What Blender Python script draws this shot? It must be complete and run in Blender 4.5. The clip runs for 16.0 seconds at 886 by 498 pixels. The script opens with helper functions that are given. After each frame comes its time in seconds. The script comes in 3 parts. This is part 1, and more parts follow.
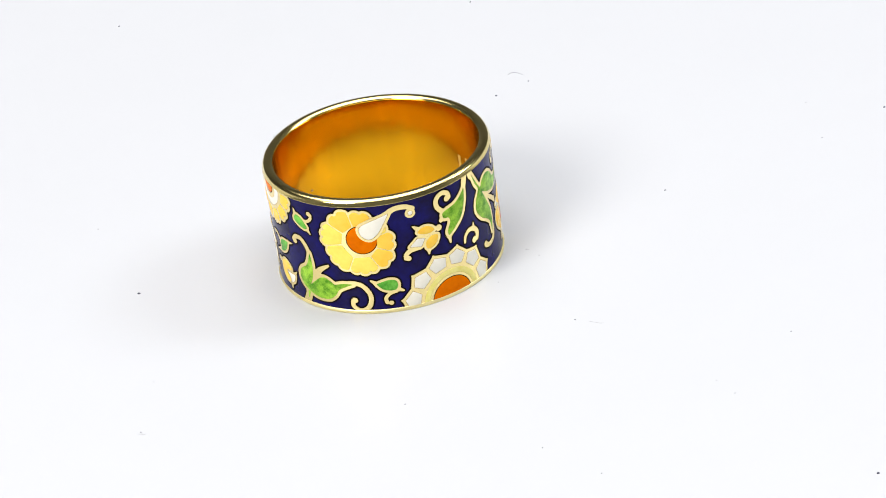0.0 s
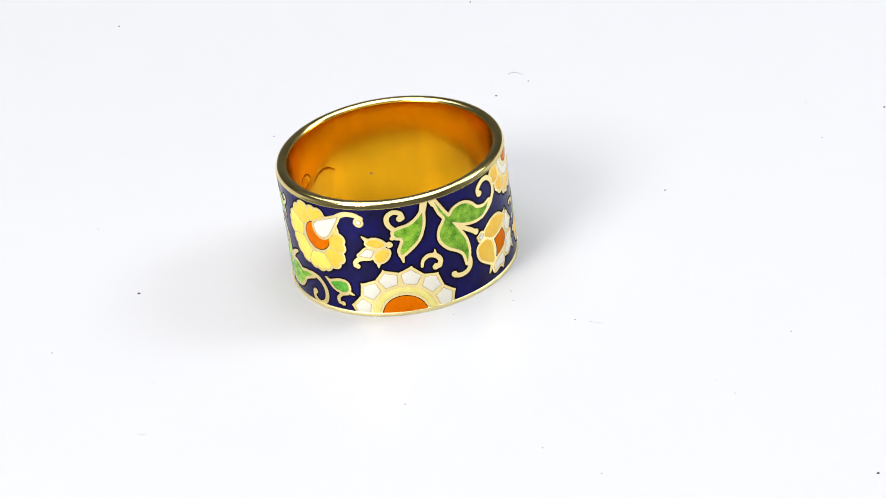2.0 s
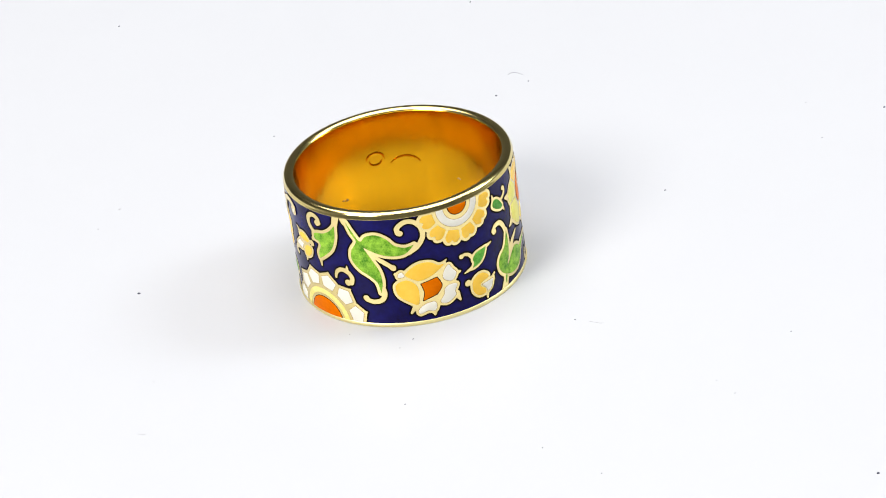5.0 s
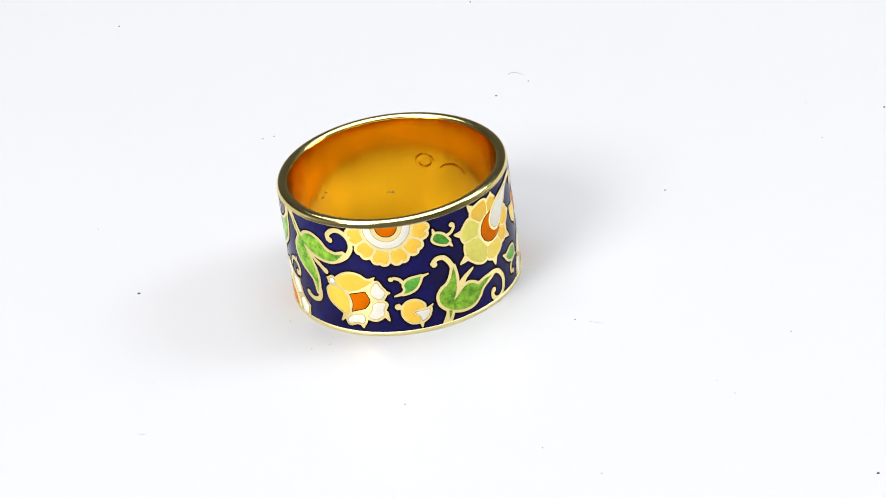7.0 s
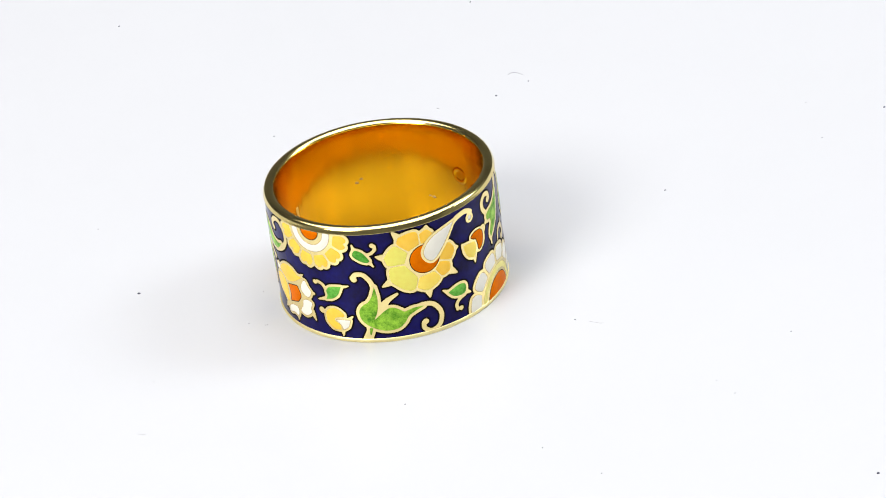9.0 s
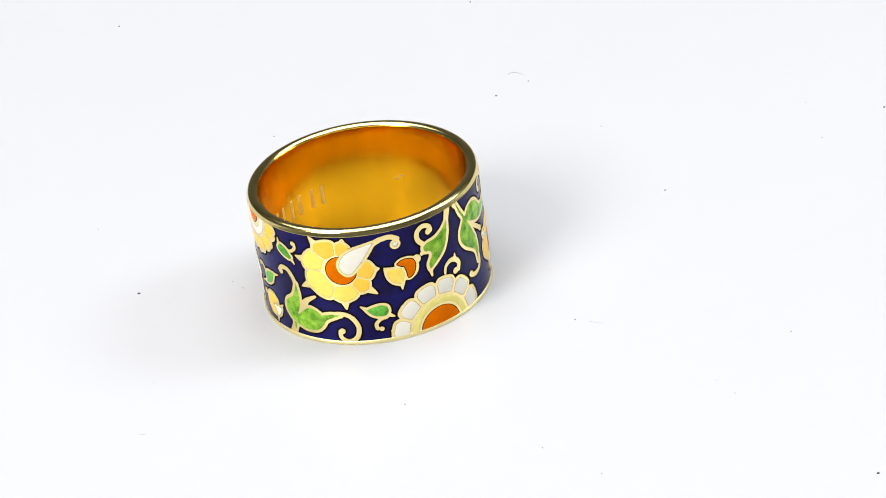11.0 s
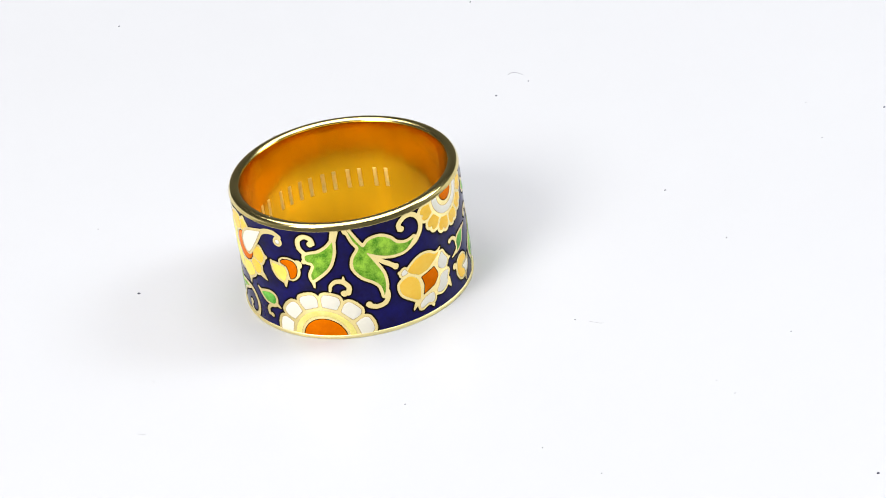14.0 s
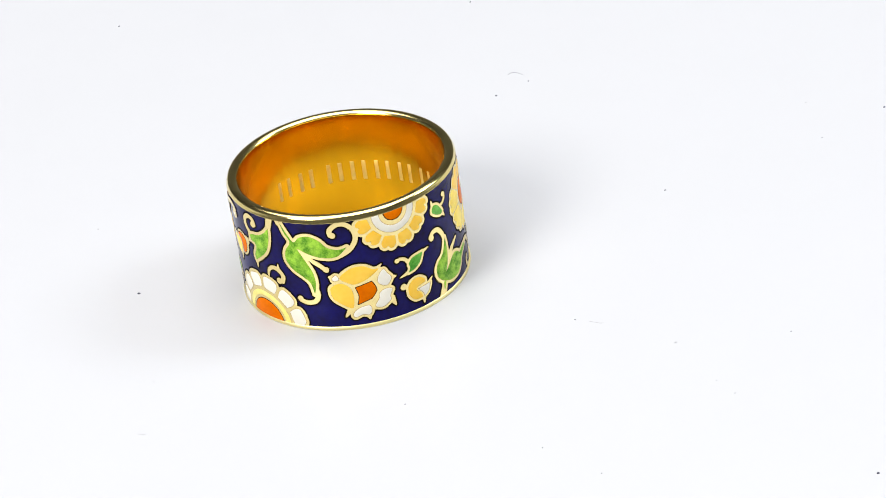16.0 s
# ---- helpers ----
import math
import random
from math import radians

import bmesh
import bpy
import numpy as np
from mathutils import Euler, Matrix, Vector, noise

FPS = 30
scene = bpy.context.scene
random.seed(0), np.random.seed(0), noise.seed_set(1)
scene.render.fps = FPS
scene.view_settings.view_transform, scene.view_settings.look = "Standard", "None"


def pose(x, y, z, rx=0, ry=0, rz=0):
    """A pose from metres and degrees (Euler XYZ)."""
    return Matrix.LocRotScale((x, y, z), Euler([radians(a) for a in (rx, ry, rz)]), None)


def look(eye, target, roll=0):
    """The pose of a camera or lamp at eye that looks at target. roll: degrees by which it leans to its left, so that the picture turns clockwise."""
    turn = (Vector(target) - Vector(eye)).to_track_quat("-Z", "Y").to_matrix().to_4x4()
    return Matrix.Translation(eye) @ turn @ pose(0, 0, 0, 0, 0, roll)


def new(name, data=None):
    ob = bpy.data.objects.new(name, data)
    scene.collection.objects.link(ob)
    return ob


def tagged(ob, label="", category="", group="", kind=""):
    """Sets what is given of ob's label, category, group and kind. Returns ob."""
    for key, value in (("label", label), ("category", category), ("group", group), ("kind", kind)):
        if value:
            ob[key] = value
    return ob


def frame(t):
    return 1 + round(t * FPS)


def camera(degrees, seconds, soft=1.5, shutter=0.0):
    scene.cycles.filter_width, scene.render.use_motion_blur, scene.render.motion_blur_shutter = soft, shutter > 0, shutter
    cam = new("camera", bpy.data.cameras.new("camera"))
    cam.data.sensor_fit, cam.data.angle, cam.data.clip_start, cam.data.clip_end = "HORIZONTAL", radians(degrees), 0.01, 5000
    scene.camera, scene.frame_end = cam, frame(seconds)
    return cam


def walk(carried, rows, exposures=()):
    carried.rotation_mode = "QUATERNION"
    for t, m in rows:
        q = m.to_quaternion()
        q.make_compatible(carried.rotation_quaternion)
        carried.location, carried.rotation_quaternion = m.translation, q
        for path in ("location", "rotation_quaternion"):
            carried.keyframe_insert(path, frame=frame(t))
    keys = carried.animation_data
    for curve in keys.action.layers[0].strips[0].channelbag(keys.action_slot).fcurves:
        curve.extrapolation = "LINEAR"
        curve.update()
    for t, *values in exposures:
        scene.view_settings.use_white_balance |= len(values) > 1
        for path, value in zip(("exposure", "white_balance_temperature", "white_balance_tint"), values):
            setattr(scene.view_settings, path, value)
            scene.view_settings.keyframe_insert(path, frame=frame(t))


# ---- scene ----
MM = 0.001
R = 10.0             # outer radius of the ring, mm
H = 11.05            # height of the ring, mm
V_LOW, V_HIGH = 0.30, 10.50   # lower and upper edge of the enamel, mm
DURATION = 16.0

# camera: stands still, a long lens looking down at 29 degrees, leaning a little
cam = camera(15.974, DURATION, soft=1.0)
ELEV, DIST = 0.51598, 0.27982
EYE = (0.0, -DIST * math.cos(ELEV), DIST * math.sin(ELEV))
STILL = look(EYE, (0, 0, 0), -8.185)
walk(cam, [(0.0, STILL), (DURATION, STILL)])


# world, lamps
world = bpy.data.worlds.new("studio")
scene.world = world
world.use_nodes = True
world.node_tree.nodes["Background"].inputs[0].default_value = (0.92, 0.96, 1.0, 1)
world.node_tree.nodes["Background"].inputs[1].default_value = 0.14


def softbox(name, eye, target, width, height, watts, colour=(1, 1, 1)):
    lamp = bpy.data.lights.new(name, "AREA")
    lamp.shape, lamp.size, lamp.size_y = "RECTANGLE", width, height
    lamp.energy, lamp.color = watts, colour
    ob = new(name, lamp)
    ob.matrix_world = look(eye, target)
    return ob


softbox("softbox_side", (0.63, 0.06, 0.49), (0, 0, 0), 0.24, 0.24, 2.4, (0.90, 0.96, 1.0))
softbox("softbox_front", (-0.54, -0.50, 0.58), (0, 0, 0), 0.36, 0.36, 6.1, (1.0, 0.98, 0.95))
softbox("softbox_top", (0.0, 0.05, 1.10), (0, 0, 0), 1.4, 1.2, 17.0, (0.985, 0.98, 1.0))
scene.view_settings.exposure = 0.38


# materials
def material(name, colour, rough=0.5, metal=0.0, spec=0.5, vary=0.0, scale=900.0, bump=0.0, second=None, coat=0.0, stretch=1.0, span=(0.5, 1.0), depth=0.05):
    """A node material: base colour with two scales of variation, and a fine relief. scale: features per metre."""
    m = bpy.data.materials.new(name)
    m.use_nodes = True
    nt = m.node_tree
    b = nt.nodes["Principled BSDF"]
    b.inputs["Base Color"].default_value = (*colour, 1)
    b.inputs["Roughness"].default_value = rough
    b.inputs["Metallic"].default_value = metal
    b.inputs["Specular IOR Level"].default_value = spec
    b.inputs["Coat Weight"].default_value = coat
    b.inputs["Coat Roughness"].default_value = 0.05
    tc = nt.nodes.new("ShaderNodeTexCoord")
    n1 = nt.nodes.new("ShaderNodeTexNoise")
    n1.inputs["Scale"].default_value, n1.inputs["Detail"].default_value = scale, 5
    n2 = nt.nodes.new("ShaderNodeTexNoise")
    n2.inputs["Scale"].default_value, n2.inputs["Detail"].default_value = scale * 6, 3
    lie = nt.nodes.new("ShaderNodeMapping")
    lie.inputs["Scale"].default_value = (1, 1, stretch)
    nt.links.new(tc.outputs["Object"], lie.inputs["Vector"])
    nt.links.new(lie.outputs[0], n1.inputs["Vector"])
    nt.links.new(lie.outputs[0], n2.inputs["Vector"])
    add = nt.nodes.new("ShaderNodeMath")
    add.operation = "ADD"
    half = nt.nodes.new("ShaderNodeMath")
    half.operation = "MULTIPLY"
    half.inputs[1].default_value = 0.5
    nt.links.new(n2.outputs["Fac"], half.inputs[0])
    nt.links.new(n1.outputs["Fac"], add.inputs[0])
    nt.links.new(half.outputs[0], add.inputs[1])
    if vary:
        ramp = nt.nodes.new("ShaderNodeMapRange")
        ramp.inputs["From Min"].default_value, ramp.inputs["From Max"].default_value = span
        nt.links.new(add.outputs[0], ramp.inputs["Value"])
        mix = nt.nodes.new("ShaderNodeMix")
        mix.data_type = "RGBA"
        other = second or tuple(c * (1 - vary) for c in colour)
        mix.inputs["A"].default_value = (*colour, 1)
        mix.inputs["B"].default_value = (*other, 1)
        nt.links.new(ramp.outputs[0], mix.inputs["Factor"])
        nt.links.new(mix.outputs["Result"], b.inputs["Base Color"])
    if bump:
        bm = nt.nodes.new("ShaderNodeBump")
        bm.inputs["Strength"].default_value, bm.inputs["Distance"].default_value = bump, depth * MM
        nt.links.new(add.outputs[0], bm.inputs["Height"])
        nt.links.new(bm.outputs["Normal"], b.inputs["Normal"])
    return m


GOLD_BAND = material("polished_gold", (0.88, 0.72, 0.28), 0.16, 1.0, vary=0.05, scale=260, bump=0.03)
GOLD_INSIDE = material("satin_gold", (0.99, 0.555, 0.014), 0.17, 1.0, vary=0.16, scale=110, bump=0.9, depth=0.12, stretch=0.2)
GOLD_WIRE = material("gold_wire", (0.99, 0.81, 0.36), 0.22, 1.0, vary=0.06, scale=1500, bump=0.08)
# same gold, paler: bright bounce off the table painted into the colour
GOLD_BORDER_LIT = material("bounce_lit_gold", (1.0, 0.88, 0.45), 0.5, 1.0, vary=0.05, scale=900, bump=0.06)
GOLD_MARK = material("engraved_gold", (1.0, 0.78, 0.24), 0.55, 1.0, vary=0.15, scale=900, bump=0.1)
CELL_EDGE = material("bronze_edge", (0.42, 0.29, 0.10), 0.5, 0.0, 0.1, vary=0.3, scale=900)
NAVY = material("navy_enamel", (0.004, 0.0015, 0.032), 0.10, 0.0, 0.13, vary=1, scale=380, second=(0.005, 0.004, 0.105), bump=0.02)
GROOVE = material("oxidised_groove", (0.004, 0.002, 0.002), 0.6, 0.0, 0.03, vary=0.3, scale=900)
YELLOW = material("lemon_enamel", (0.97, 0.79, 0.15), 0.10, 0.0, 0.16, vary=1, scale=420, second=(0.94, 0.66, 0.10), bump=0.03)
AMBER = material("amber_enamel", (0.97, 0.62, 0.085), 0.10, 0.0, 0.16, vary=1, scale=420, second=(0.94, 0.54, 0.05), bump=0.03)
LIME = material("lime_enamel", (0.84, 0.80, 0.16), 0.10, 0.0, 0.16, vary=1, scale=420, second=(0.78, 0.66, 0.12), bump=0.03)
ORANGE = material("orange_enamel", (0.78, 0.175, 0.0), 0.10, 0.0, 0.03, vary=1, scale=500, second=(0.62, 0.12, 0.0), bump=0.03)
WHITE = material("white_enamel", (0.86, 0.83, 0.72), 0.10, 0.0, 0.14, vary=0.07, scale=500, bump=0.02)
GREEN = material("green_enamel", (0.06, 0.23, 0.010), 0.10, 0.0, 0.16, vary=1, scale=1250, second=(0.34, 0.62, 0.05), bump=0.12, span=(0.56, 0.94))
EMERALD = material("emerald_enamel", (0.05, 0.26, 0.02), 0.10, 0.0, 0.16, vary=1, scale=800, second=(0.18, 0.54, 0.07), bump=0.1, span=(0.56, 0.94))
CREAM = material("cream_enamel", (0.88, 0.80, 0.30), 0.10, 0.0, 0.16, vary=1, scale=1200, second=(0.80, 0.70, 0.16), bump=0.05)
ACRYLIC = material("white_acrylic", (0.474, 0.478, 0.493), 0.3, 0.0, 0.2, vary=0.015, scale=25, bump=0.0)
PLASTER = material("studio_plaster", (0.42, 0.42, 0.42), 0.8, 0.0, 0.2, vary=0.06, scale=4, bump=0.2)
WOOD = material("table_laminate", (0.62, 0.62, 0.62), 0.5, 0.0, 0.3, vary=0.05, scale=12, bump=0.05)
PALE_DUST = material("pale_dust", (0.20, 0.20, 0.22), 0.9, 0.0, 0.1, vary=0.3, scale=3000)
DUST = material("grey_dust", (0.10, 0.10, 0.13), 0.9, 0.0, 0.1, vary=0.3, scale=3000)
FIBRE = material("pale_fibre", (0.41, 0.41, 0.425), 0.9, 0.0, 0.1, vary=0.3, scale=3000)


def finish(bm, name, mat, smooth=True):
    me = bpy.data.meshes.new(name)
    bmesh.ops.recalc_face_normals(bm, faces=bm.faces)
    bm.to_mesh(me)
    bm.free()
    me.materials.append(mat)
    me.polygons.foreach_set("use_smooth", [smooth] * len(me.polygons))
    return me


def part(name, bm, mat, parent, label="", smooth=True):
    ob = new(name, finish(bm, name, mat, smooth))
    ob.parent = parent
    if label:
        tagged(ob, label)
    return ob


def box(bm, x0, y0, z0, x1, y1, z1):
    v = [bm.verts.new((x, y, z)) for x in (x0, x1) for y in (y0, y1) for z in (z0, z1)]
    for f in ((0, 1, 3, 2), (4, 6, 7, 5), (0, 4, 5, 1), (2, 3, 7, 6), (0, 2, 6, 4), (1, 5, 7, 3)):
        bm.faces.new([v[i] for i in f])


def lathe(profile, steps=240, closed=True):
    """Turns a profile of (radius, height) in mm round the z axis."""
    bm = bmesh.new()
    rings = []
    for k in range(steps):
        a = 2 * math.pi * k / steps
        rings.append([bm.verts.new((r * MM * math.cos(a), r * MM * math.sin(a), z * MM)) for r, z in profile])
    n = len(profile)
    for k in range(steps):
        p, q = rings[k], rings[(k + 1) % steps]
        for i in range(n if closed else n - 1):
            j = (i + 1) % n
            bm.faces.new((p[i], q[i], q[j], p[j]))
    return bm


# the place: a grey studio room, a table and a white turntable on it
def room():
    f = -0.75
    for name, b in (("floor", (-2, -2, f - 0.05, 2, 2, f)), ("ceiling", (-2, -2, 1.8, 2, 2, 1.85)),
                    ("wall_north", (-2, 2, f, 2, 2.1, 1.8)), ("wall_south", (-2, -2.1, f, 2, -2, 1.8)),
                    ("wall_east", (2, -2, f, 2.1, 2, 1.8)), ("wall_west", (-2.1, -2, f, -2, 2, 1.8))):
        bm = bmesh.new()
        box(bm, *b)
        tagged(new(name, finish(bm, name, PLASTER, False)), "plain grey painted studio " + name.split("_")[0], name.split("_")[0], kind="structure")


def table():
    t = tagged(new("table"), "light grey laminate table under the white turntable", "table")
    t.location = (0, 0, -0.75)
    bm = bmesh.new()
    box(bm, -0.6, -0.4, 0.70, 0.6, 0.4, 0.735)
    part("tabletop", bm, WOOD, t, smooth=False)
    for x in (-0.55, 0.55):
        for y in (-0.35, 0.35):
            bm = bmesh.new()
            box(bm, x - 0.025, y - 0.025, 0, x + 0.025, y + 0.025, 0.70)
            part("leg", bm, WOOD, t, smooth=False)


AXIS = (-5.2822, -2.0649)     # the turntable's axis, mm
OFFSET = 2.4975               # the ring's centre from that axis, mm
SPIN = -16.4766               # degrees a second


def turn(t):
    return SPIN * t + math.degrees(-0.02813 * (t - 8) ** 2 / 100 - 0.00181 * (t - 8) ** 3 / 1000)


def turntable():
    t = tagged(new("turntable"), "round glossy white acrylic turntable, slowly turning", "turntable")
    t.location = (AXIS[0] * MM, AXIS[1] * MM, 0)
    part("disc", lathe([(0.01, 0), (157, 0), (158, -0.3), (158.3, -1), (158.3, -5), (157.5, -6), (0.01, -6)], 180), ACRYLIC, t, smooth=False)
    part("foot", lathe([(0.01, -6), (60, -6), (62, -15), (0.01, -15)], 90), WOOD, t)
    return t


def inner_radius(z):
    """The inside is slightly domed: narrowest at mid height."""
    return R - 1.19 + 0.22 * (2 * z / H - 1) ** 2


def finger_ring():
    r = tagged(new("finger_ring"), "wide gold finger ring with navy enamel flowers and green leaves", "ring")
    prof = []
    # outer face, upper rounded rim, inner face, lower rounded rim
    prof += [(R - 0.06, V_LOW + 0.05), (R - 0.04, 0.02), (R - 0.06, 0.0)]
    prof += [(R - 0.7, 0.0), (R - 0.85, 0.05), (inner_radius(0.2), 0.2)]
    prof += [(inner_radius(0.2 + k * (H - 0.55) / 16), 0.2 + k * (H - 0.55) / 16) for k in range(1, 17)]
    mid, rad, top = R - 0.53, 0.45, H - 0.30
    for k in range(1, 18):
        a = math.pi - math.pi * k / 18
        prof.append((mid + rad * math.cos(a), top + 0.30 * math.sin(a)))
    prof += [(R - 0.07, top - 0.02), (R + 0.01, V_HIGH + 0.05), (R + 0.02, V_HIGH + 0.02), (R - 0.06, V_HIGH)]
    part("band", lathe(prof, 300), GOLD_BAND, r, "polished gold band with a rounded rim")
    face = [(inner_radius(z) - 0.015, z) for z in (0.25 + k * (H - 0.65) / 16 for k in range(17))]
    face += [(R - 0.53 + 0.465 * math.cos(a), H - 0.30 + 0.31 * math.sin(a)) for a in (radians(180 - 12 * k) for k in range(0, 2))]
    part("inner_face", lathe(face + [(r + 0.03, z) for r, z in reversed(face)], 300), GOLD_INSIDE, r, "satin gold inside of the band")
    bead = [(R - 0.10, V_LOW + 0.08)] + [(R - 0.03 + 0.11 * math.sin(a), 0.18 + 0.19 * math.cos(a)) for a in (radians(9 * k) for k in range(21))] + [(R - 0.10, 0.0)]
    part("lower_border", lathe(bead, 300), GOLD_BORDER_LIT, r, "gold beaded lower border, bounce light painted into its pale colour")
    part("enamel_ground", lathe([(R - 0.02, V_LOW - 0.03), (R - 0.02, V_LOW - 0.02), (R - 0.02, V_LOW), (R - 0.02, V_HIGH), (R - 0.02, V_HIGH + 0.02), (R - 0.02, V_HIGH + 0.03), (R - 0.3, V_HIGH + 0.03), (R - 0.3, V_LOW - 0.03)], 300), NAVY, r, "deep navy blue enamel ground")
    return r


room()
table()
TURNTABLE = turntable()
RING = finger_ring()


# ---- enamel motifs: distance fields on the unrolled band (u: mm along the girth, v: mm up), laid round the ring
CELL = 0.06


def spline(points, closed=True, steps=7):
    """A smooth curve through (u, v) points; a third value 1 makes a corner."""
    n = len(points)
    p = [np.array(q[:2], float) for q in points]
    sharp = [len(q) > 2 for q in points]
    tan = []
    for i in range(n):
        a, b = (p[i - 1], p[(i + 1) % n]) if closed else (p[max(i - 1, 0)], p[min(i + 1, n - 1)])
        tan.append(np.zeros(2) if sharp[i] else (b - a) * 0.5)
    out = []
    for i in range(n if closed else n - 1):
        j = (i + 1) % n
        for k in range(steps):
            s = k / steps
            h1, h2 = 2 * s ** 3 - 3 * s * s + 1, s ** 3 - 2 * s * s + s
            h3, h4 = 3 * s * s - 2 * s ** 3, s ** 3 - s * s
            out.append(h1 * p[i] + h2 * tan[i] + h3 * p[j] + h4 * tan[j])
    if not closed:
        out.append(p[-1])
    return np.array(out)


def seg_dist(U, V, a, b):
    d = b - a
    s = np.clip(((U - a[0]) * d[0] + (V - a[1]) * d[1]) / max(d @ d, 1e-9), 0, 1)
    return np.hypot(U - a[0] - s * d[0], V - a[1] - s * d[1]), s


class Shape:
    """A field (negative inside) with the box that holds it."""

    def __init__(self, fn, box4):
        self.fn, self.box = fn, box4

    def grown(self, w):
        b = self.box
        return Shape(lambda U, V: self.fn(U, V) - w, (b[0] - w, b[1] - w, b[2] + w, b[3] + w))


def blob(points):
    c = spline(points)

    def fn(U, V):
        best = np.full(U.shape, 1e9)
        inside = np.zeros(U.shape, bool)
        for k in range(len(c)):
            a, b = c[k - 1], c[k]
            d, _ = seg_dist(U, V, a, b)
            best = np.minimum(best, d)
            if a[1] != b[1]:
                cross = (a[1] > V) != (b[1] > V)
                inside ^= cross & (U < a[0] + (V - a[1]) * (b[0] - a[0]) / (b[1] - a[1]))
        return np.where(inside, -best, best)
    return Shape(fn, (*c.min(0), *c.max(0)))


def stroke(points, w0, w1=None, w2=None):
    """A wire along points, w0 to w1 half wide (w2 at the middle), with an optional round bead at its end."""
    c = spline(points, False)
    w1 = w0 if w1 is None else w1
    n = len(c) - 1

    def width(s):
        if w2 is None:
            return w0 + (w1 - w0) * s + 0.02
        return np.where(s < 0.5, w0 + (w2 - w0) * 2 * s, w2 + (w1 - w2) * (2 * s - 1)) + 0.02

    def fn(U, V):
        best = np.full(U.shape, 1e9)
        for k in range(n):
            d, s = seg_dist(U, V, c[k], c[k + 1])
            best = np.minimum(best, d - width((k + s) / n))
        return best
    w = max(w0, w1, w2 or 0)
    return Shape(fn, (*(c.min(0) - w), *(c.max(0) + w)))


def disc(u, v, r):
    return Shape(lambda U, V: np.hypot(U - u, V - v) - r, (u - r, v - r, u + r, v + r))


def join(*shapes):
    b = np.array([s.box for s in shapes])

    def fn(U, V):
        f = shapes[0].fn(U, V)
        for s in shapes[1:]:
            f = np.minimum(f, s.fn(U, V))
        return f
    return Shape(fn, (*b[:, :2].min(0), *b[:, 2:].max(0)))


def minus(a, b):
    return Shape(lambda U, V: np.maximum(a.fn(U, V), -b.fn(U, V)), a.box)


def relief(shape, at, level, dome=0.0, sink=0.012):
    """The mesh of a shape on the ring, with edges that dip below their neighbours."""
    du, dv = at
    u0, v0, u1, v1 = shape.box
    u0, u1, v0, v1 = u0 - CELL, u1 + CELL, max(v0 - CELL, V_LOW - dv - 0.1), min(v1 + CELL, V_HIGH - dv + 0.1)
    us, vs = np.arange(u0, u1 + CELL, CELL), np.arange(v0, v1 + CELL, CELL)
    U, V = np.meshgrid(us, vs, indexing="ij")
    F = np.maximum(np.maximum(shape.fn(U, V), V_LOW - V - dv), V + dv - V_HIGH)
    F[np.abs(F) < 1e-6] = 1e-6
    verts, faces, ids = [], [], {}

    def vert(key, u, v, f):
        if key not in ids:
            ids[key] = len(verts)
            r = (R + level - sink * math.exp(min(f, 0) / 0.03) + dome * (1 - math.exp(min(f, 0) / 0.3))) * MM
            a = (u + du) / R
            verts.append((r * math.cos(a), r * math.sin(a), (v + dv) * MM))
        return ids[key]

    S = F < 0
    count = S[:-1, :-1].astype(int) + S[1:, :-1] + S[1:, 1:] + S[:-1, 1:]
    for i, j in zip(*np.nonzero(count)):
        i, j = int(i), int(j)
        ring = ((i, j), (i + 1, j), (i + 1, j + 1), (i, j + 1))
        f = []
        for k in range(4):
            p, q = ring[k], ring[(k + 1) % 4]
            fp, fq = F[p], F[q]
            if fp < 0:
                f.append(vert(p, us[p[0]], vs[p[1]], fp))
            if (fp < 0) != (fq < 0):
                s = fp / (fp - fq)
                key = (p, q) if p < q else (q, p)
                f.append(vert(key, us[p[0]] + s * (us[q[0]] - us[p[0]]), vs[p[1]] + s * (vs[q[1]] - vs[p[1]]), 0.0))
        if len(f) > 2:
            faces.append(f)
    return verts, faces


def laid(name, shape, du, level, mat, parent, label="", dome=0.0):
    verts, faces = relief(shape, du, level, dome)
    me = bpy.data.meshes.new(name)
    me.from_pydata(verts, [], faces)
    me.materials.append(mat)
    me.polygons.foreach_set("use_smooth", [True] * len(me.polygons))
    ob = new(name, me)
    ob.parent = parent
    return tagged(ob, label) if label else ob


def motif(name, label, du, wires, cells, edge=0.28, level=0.010, below=0.155):
    """One motif: its gold wire work as the part, a dark groove round it, and each enamel cell as a sub-part.
    cells: (name, shape, material)."""
    fields = [c[1].grown(edge) for c in cells] + list(wires)
    gold = join(*fields)
    body = gold
    if cells:
        body = minus(gold, join(*[c[1].grown(-0.12) for c in cells]))
    top = laid(name, body, du, level, GOLD_WIRE, RING, label)
    if below:
        laid("groove", minus(gold.grown(below), gold.grown(-0.12)), du, level - 0.016, GROOVE, top)
    for cname, shape, mat in cells:
        laid("cell_edge", minus(shape.grown(0.085 if mat is ORANGE else 0.05 if mat is WHITE else 0.025), shape.grown(-0.12)), du, level + 0.008, GROOVE if mat is ORANGE else CELL_EDGE, top)
        laid(cname, shape, du, level + 0.016, mat, top, dome=0.03)
    return top


def polar(cu, cv, pairs):
    """Points from (degrees, radius) pairs round a centre; a third value makes a corner."""
    return [(cu + r * math.cos(radians(a)), cv + r * math.sin(radians(a)), *c) for a, r, *c in pairs]


